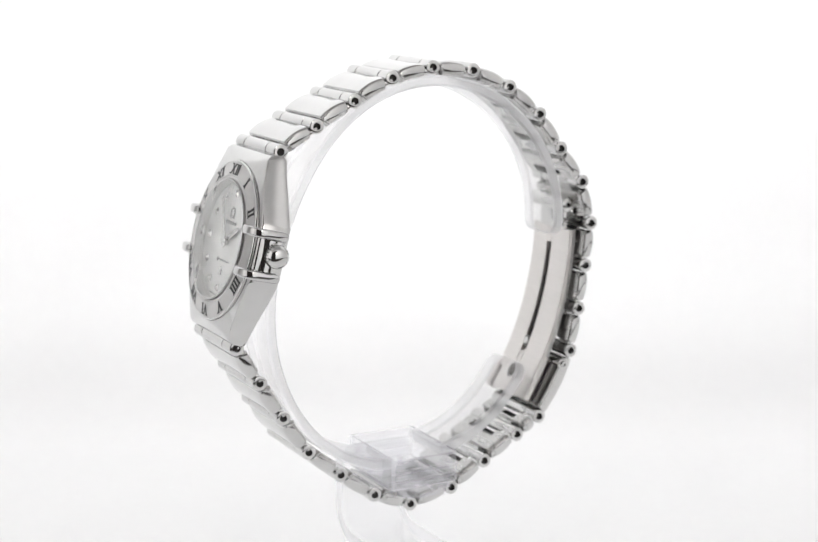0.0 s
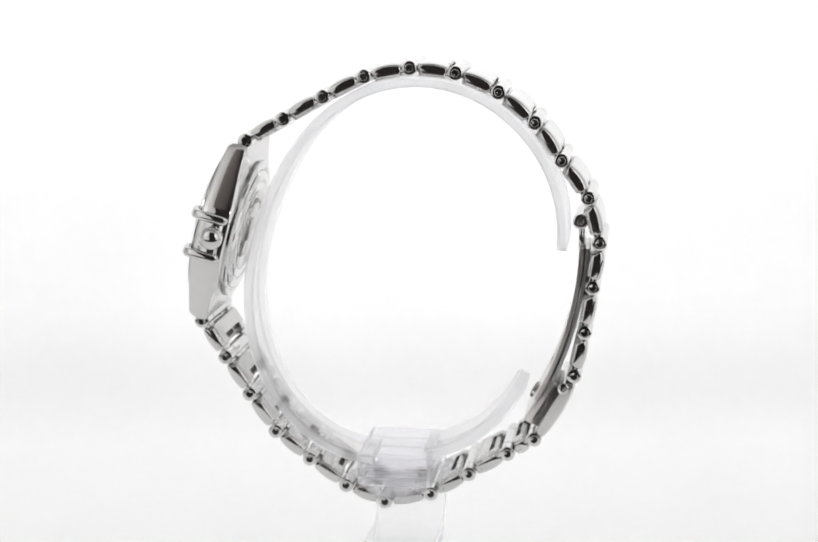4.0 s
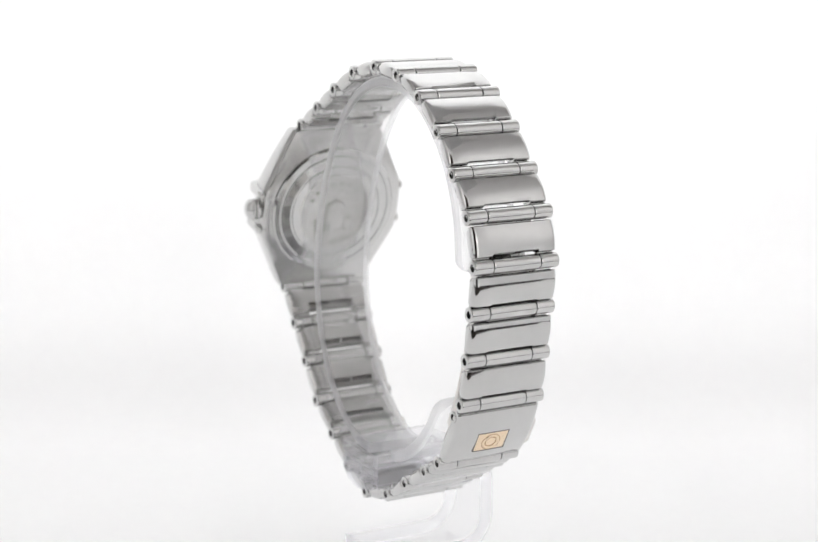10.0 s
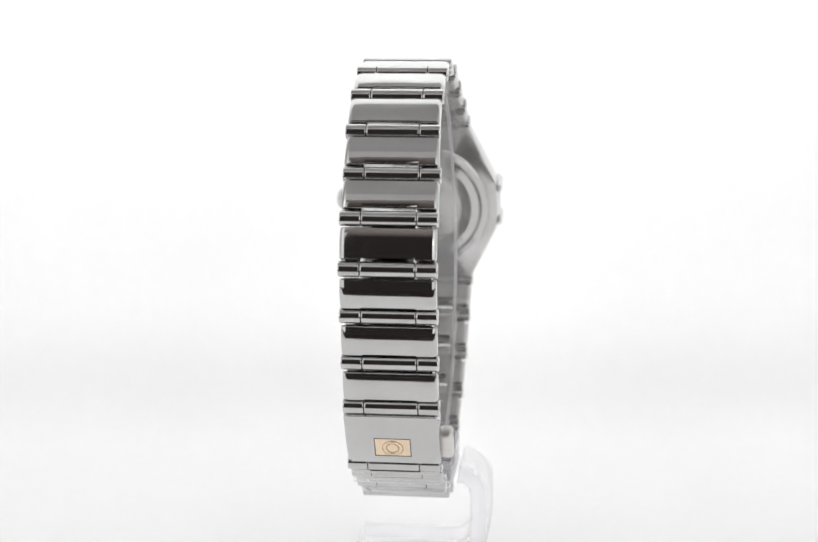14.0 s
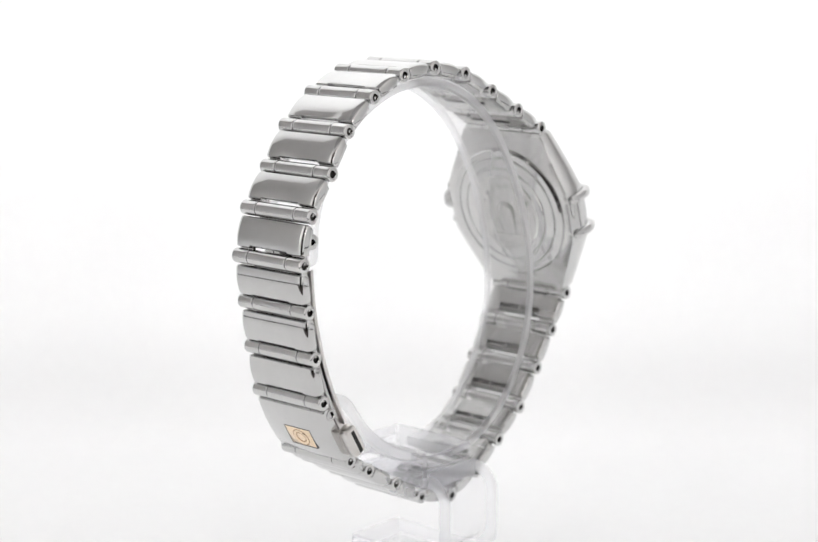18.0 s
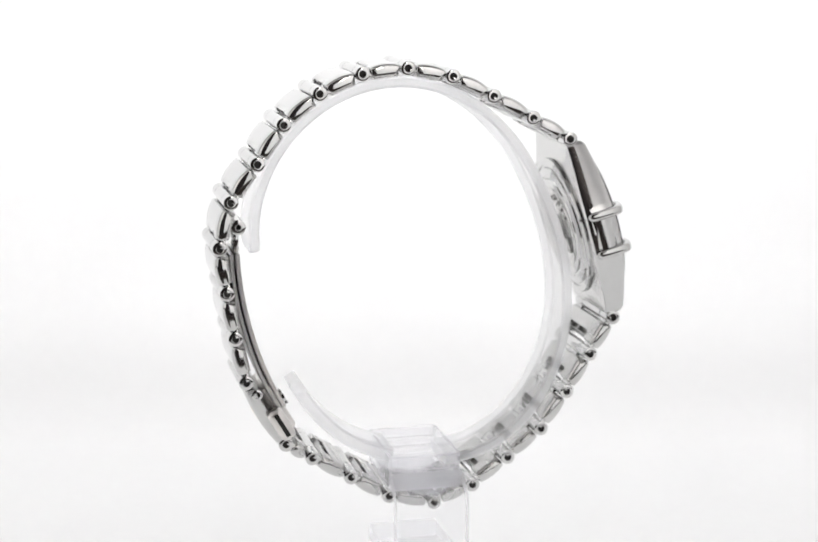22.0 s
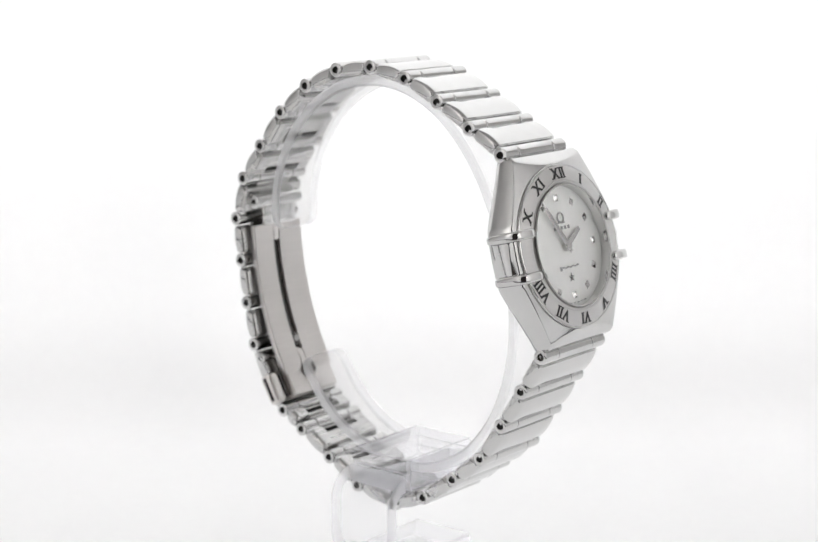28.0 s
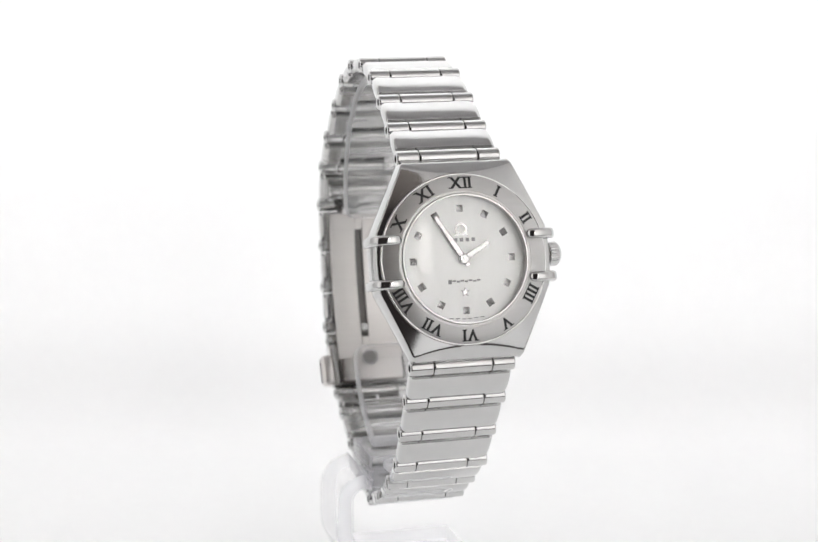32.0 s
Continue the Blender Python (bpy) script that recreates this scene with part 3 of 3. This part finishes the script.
for k in range(6):
    dial_print("small_bar", -1.9 + 0.76 * k, -6.85 + 0.09 * (abs(k - 2.5) - 2.5) * 0.6, 0.5, 0.1, PRINT)
star = [((0.62 if k % 2 == 0 else 0.25) * math.sin(math.pi * k / 5), (0.62 if k % 2 == 0 else 0.25) * math.cos(math.pi * k / 5)) for k in range(10)]
part("star", prism(star, 0.14, head(0, -3.85, 1.9), AXES, 0.08), STEEL, dial, "applied steel star", sharp=5)


def hand(name, angle, length, tail, wide, level, label):
    a = radians(angle)
    e2, e1 = V_SIDE * math.sin(a) + S_UP * math.cos(a), V_SIDE * math.cos(a) - S_UP * math.sin(a)
    pts = [(-wide * 0.5, -tail), (wide * 0.5, -tail), (wide * 0.62, 0.6), (wide * 0.42, length), (-wide * 0.42, length), (-wide * 0.62, 0.6)]
    base = head(0, 0, level)
    rings = [[base + e1 * x + e2 * y for x, y in pts], [base + e1 * x + e2 * y + N_OUT * 0.08 for x, y in pts], [base + e1 * x * 0.72 + e2 * (y * 0.985) + N_OUT * 0.12 for x, y in pts]]
    return part(name, loft(rings), STEEL, watch, label, sharp=12)


hand("hour_hand", 60, 3.75, 0.3, 0.6, 2.12, "polished steel hour hand")
hand("minute_hand", 328, 6.0, 0.9, 0.6, 2.36, "polished steel minute hand")
part("hand_hub", turned([(0.62, 1.9), (0.62, 2.5), (0.5, 2.62), (0.2, 2.66), (0.02, 2.66)], BEZEL, N_OUT, 32), STEEL, watch)

# claws clasp the bezel and run down the case's flanks
for sv in (-1, 1):
    for ss in (-1, 1):
        path = [(7.75, 3.0, 0.2), (7.83, 3.16, 0.42), (8.05, 3.3, 0.55), (8.6, 3.36, 0.6), (9.6, 3.28, 0.6), (10.15, 3.16, 0.6), (10.58, 2.9, 0.6), (10.8, 2.4, 0.6), (10.86, 1.6, 0.6), (10.86, 0.4, 0.58), (10.85, -0.7, 0.56), (10.78, -1.05, 0.46), (10.72, -1.25, 0.2)]
        rings = []
        for i, (v, n, r) in enumerate(path):
            p0, p1 = path[max(0, i - 1)], path[min(len(path) - 1, i + 1)]
            d = Vector((p1[0] - p0[0], p1[1] - p0[1])).normalized()
            nor = Vector((-d.y, d.x))
            ring = []
            for j in range(24):
                q = 2 * math.pi * (j + 0.5) / 24
                across, up = r * math.copysign(abs(math.cos(q)) ** 0.62, math.cos(q)), r * 0.78 * math.copysign(abs(math.sin(q)) ** 0.62, math.sin(q))
                ring.append(head(sv * (v + nor.x * up), ss * 2.55 + across, n + nor.y * up))
            rings.append(ring)
        part("claw", loft(rings), STEEL, watch, "rounded steel claw gripping the bezel", sharp=50)

# crown with fluted rim
def crown():
    steps = 60
    rings = []
    for r, h, f in ((0.9, 10.3, 0), (0.9, 10.75, 0), (1.25, 10.8, 0), (1.4, 10.95, 0.09), (1.45, 11.3, 0.09), (1.45, 12.05, 0.09), (1.36, 12.22, 0.07), (1.25, 12.28, 0), (1.2, 12.36, 0), (1.05, 12.5, 0), (0.8, 12.62, 0), (0.5, 12.7, 0), (0.25, 12.74, 0), (0.05, 12.75, 0)):
        ring = []
        for j in range(steps):
            q = 2 * math.pi * j / steps
            rr = r - (f if j % 3 == 0 else 0)
            ring.append(head(h, 0.2 + rr * math.sin(q), 0.1 + rr * math.cos(q)))
        rings.append(ring)
    return part("crown", loft(rings), STEEL, watch, "fluted steel winding crown", sharp=40)


crown()
def flank_window(sv):
    """The rounded shoulder between two claws."""
    rings = []
    for s, k in ((-2.0, 0.8), (-1.9, 1), (1.9, 1), (2.0, 0.8)):
        arc = [(10.45 + 0.58 * k * (1 - (q / 6) ** 2), 0.45 + 0.27 * q) for q in range(-6, 7)]
        rings.append([head(sv * v, s, n) for v, n in arc + [(9.9, 2.07), (9.9, -1.17)]])
    return part("flank_window", loft(rings), STEEL, watch)


flank_window(1)
flank_window(-1)


# ---- the acrylic stand ----
def swept(path, lo, hi, thick, flat=True):
    """A flat strip that follows a path in the plane across lo..hi: path points are (v, z)."""
    rings = []
    for i, (v, z) in enumerate(path):
        a, b = path[max(0, i - 1)], path[min(len(path) - 1, i + 1)]
        d = Vector((b[0] - a[0], b[1] - a[1])).normalized()
        nor = Vector((-d.y, d.x)) * thick / 2
        c = 0.25
        rings.append([Vector((u, v + nor.x * k, z + nor.y * k)) for u, k in ((lo + c, -1), (lo, -1 + c), (lo, 1 - c), (lo + c, 1), (hi - c, 1), (hi, 1 - c), (hi, -1 + c), (hi - c, -1))])
    return loft(rings)


def acrylic(name, bm, label="", sharp=40, mat=ACRYLIC, edge=PALE_EDGE):
    ob = part(name, bm, mat, stand, label, sharp)
    ob.visible_shadow = False
    ob.data.materials.append(edge)
    return ob


def bracket():
    """One strip: foot on the table, upright outside the bracelet, tongue through it."""
    path = [(6.6, -36.8), (0, -36.8), (-5.8, -36.8)]
    path += [(-5.8 - 4.2 * math.sin(a), -32.6 - 4.2 * math.cos(a)) for a in (math.pi / 2 * k / 8 for k in range(1, 9))]
    path += [(-10.0, -30.0), (-10.0, -28.0)]
    path += [(-7.2 - 2.8 * math.cos(a), -28.0 + 2.8 * math.sin(a)) for a in (math.pi / 2 * k / 7 for k in range(1, 8))]
    bm = swept(path, -3.95, 5.65, 2.5)
    bm.faces.ensure_lookup_table()
    for n, face in enumerate(bm.faces):
        face.material_index = 1 if n % 8 in (1, 5) or n >= 8 * (len(path) - 1) else 0
    return acrylic("bracket", bm, "bent clear strip with foot and tongue", edge=CUT)


def clip_block():
    """A grooved block, one section drawn across the tongue."""
    half = [(6.3, -26.2), (6.8, -25.9), (6.8, -25.2), (6.55, -25.05), (6.55, -24.85), (6.8, -24.7), (6.8, -24.0), (6.6, -23.85), (6.6, -23.55), (6.8, -23.4),
            (6.8, -22.2), (6.6, -22.0)]
    ring = [(0.2 + v, z) for v, z in half] + [(0.2 - v, z) for v, z in half[::-1]]
    bm = loft([[Vector((u, v * k, z)) for v, z in ring] for u, k in ((-3.95, 0.95), (-3.55, 1), (5.25, 1), (5.65, 0.95))])
    bm.faces.ensure_lookup_table()
    for n, face in enumerate(bm.faces[:72]):
        face.material_index = 1 if min(n % 24, 22 - n % 24) in (0, 2, 4, 6, 8, 10) or not 24 <= n < 48 else 0
    return bm


def belly():
    """The rounded lower side of the block."""
    arc = [(0.85 + 3.9 * math.cos(a), -26.2 + 1.5 * math.sin(a)) for a in (-math.pi * k / 14 for k in range(15))]
    return loft([[Vector((u, v, z)) for u, z in arc] for v in (-6.0, 6.9)])


def cuff():
    """The C: an egg-shaped band that touches the bracelet at its top, open at the back, and a short tab below the clasp."""
    def egg(a):
        r = 21.93 + 1.12 * math.cos(a) + 2.15 * math.sin(a) - 2.48 * math.cos(2 * a) - 2.55 * math.sin(2 * a)
        r += -0.30 * math.cos(3 * a) + 0.39 * math.sin(3 * a) + 0.33 * math.cos(4 * a) - 0.06 * math.sin(4 * a)
        return Vector((r * math.cos(a), 0, r * math.sin(a)))

    def oval(a):
        return Vector((18.5 * math.cos(a), 0, 22.8 * math.sin(a)))

    def arc(shape, a0, a1, steps):
        """Points of the shape from the free tip a0 to the block, with their outward way and distance from the tip."""
        turns = [0, 0.25, 0.7, 1.4, 2.4, 3.6] + [3.6 + (abs(a1 - a0) - 3.6) * k / steps for k in range(1, steps + 1)]
        out = []
        for d in turns:
            a = radians(a0 + math.copysign(d, a1 - a0))
            p = shape(a)
            run = (shape(a + 0.01) - shape(a - 0.01)).normalized()
            out.append((p, Vector((run.z, 0, -run.x)), d * 0.39))
        return out

    def band(points, thick, half, v0):
        rings = []
        c, round_ = 0.3, 1.9
        for p, out, far in points:
            h = half - round_ + math.sqrt(max(0.0, round_ ** 2 - max(0.0, round_ - far) ** 2))
            t = thick / 2 * (0.75 + 0.25 * min(1, far / 0.4))
            rings.append([p + out * r + Vector((0, v0 - 0.03 * p.x + w, 0)) for r, w in ((t, -h + c), (t - c, -h), (c - t, -h), (-t, -h + c),
                                                                                     (-t, h - c), (c - t, h), (t - c, h), (t, h - c))])
        bm = loft(rings)
        bm.faces.ensure_lookup_table()
        for n, face in enumerate(bm.faces):
            face.material_index = 0 if n % 8 in (3, 7) and n < 8 * (len(rings) - 1) else 1
        return bm
    acrylic("upper_cuff", band(arc(egg, 166, -80, 64), 1.37, 4.12, -0.15), "broad clear band over the top", mat=BAND)
    acrylic("lower_cuff", band(arc(oval, 212.5, 261, 18), 1.7, 4.12, -0.15), "short clear band below the clasp", mat=BAND)


bracket()
acrylic("clip_block", clip_block(), "grooved clear block that holds the cuff", mat=MOULDED, edge=CUT)
acrylic("belly", belly(), "half-round clear belly", mat=MOULDED)
cuff()


def motions():
    """One slow turn, clockwise seen from above."""
    rows = [(0.5 * k, pose(0, 0, FLOOR * MM, 0, 0, 177.923 - 8.808 * (0.5 * k - 3.3))) for k in range(65)]
    walk(watch, rows)
    walk(stand, rows)


motions()
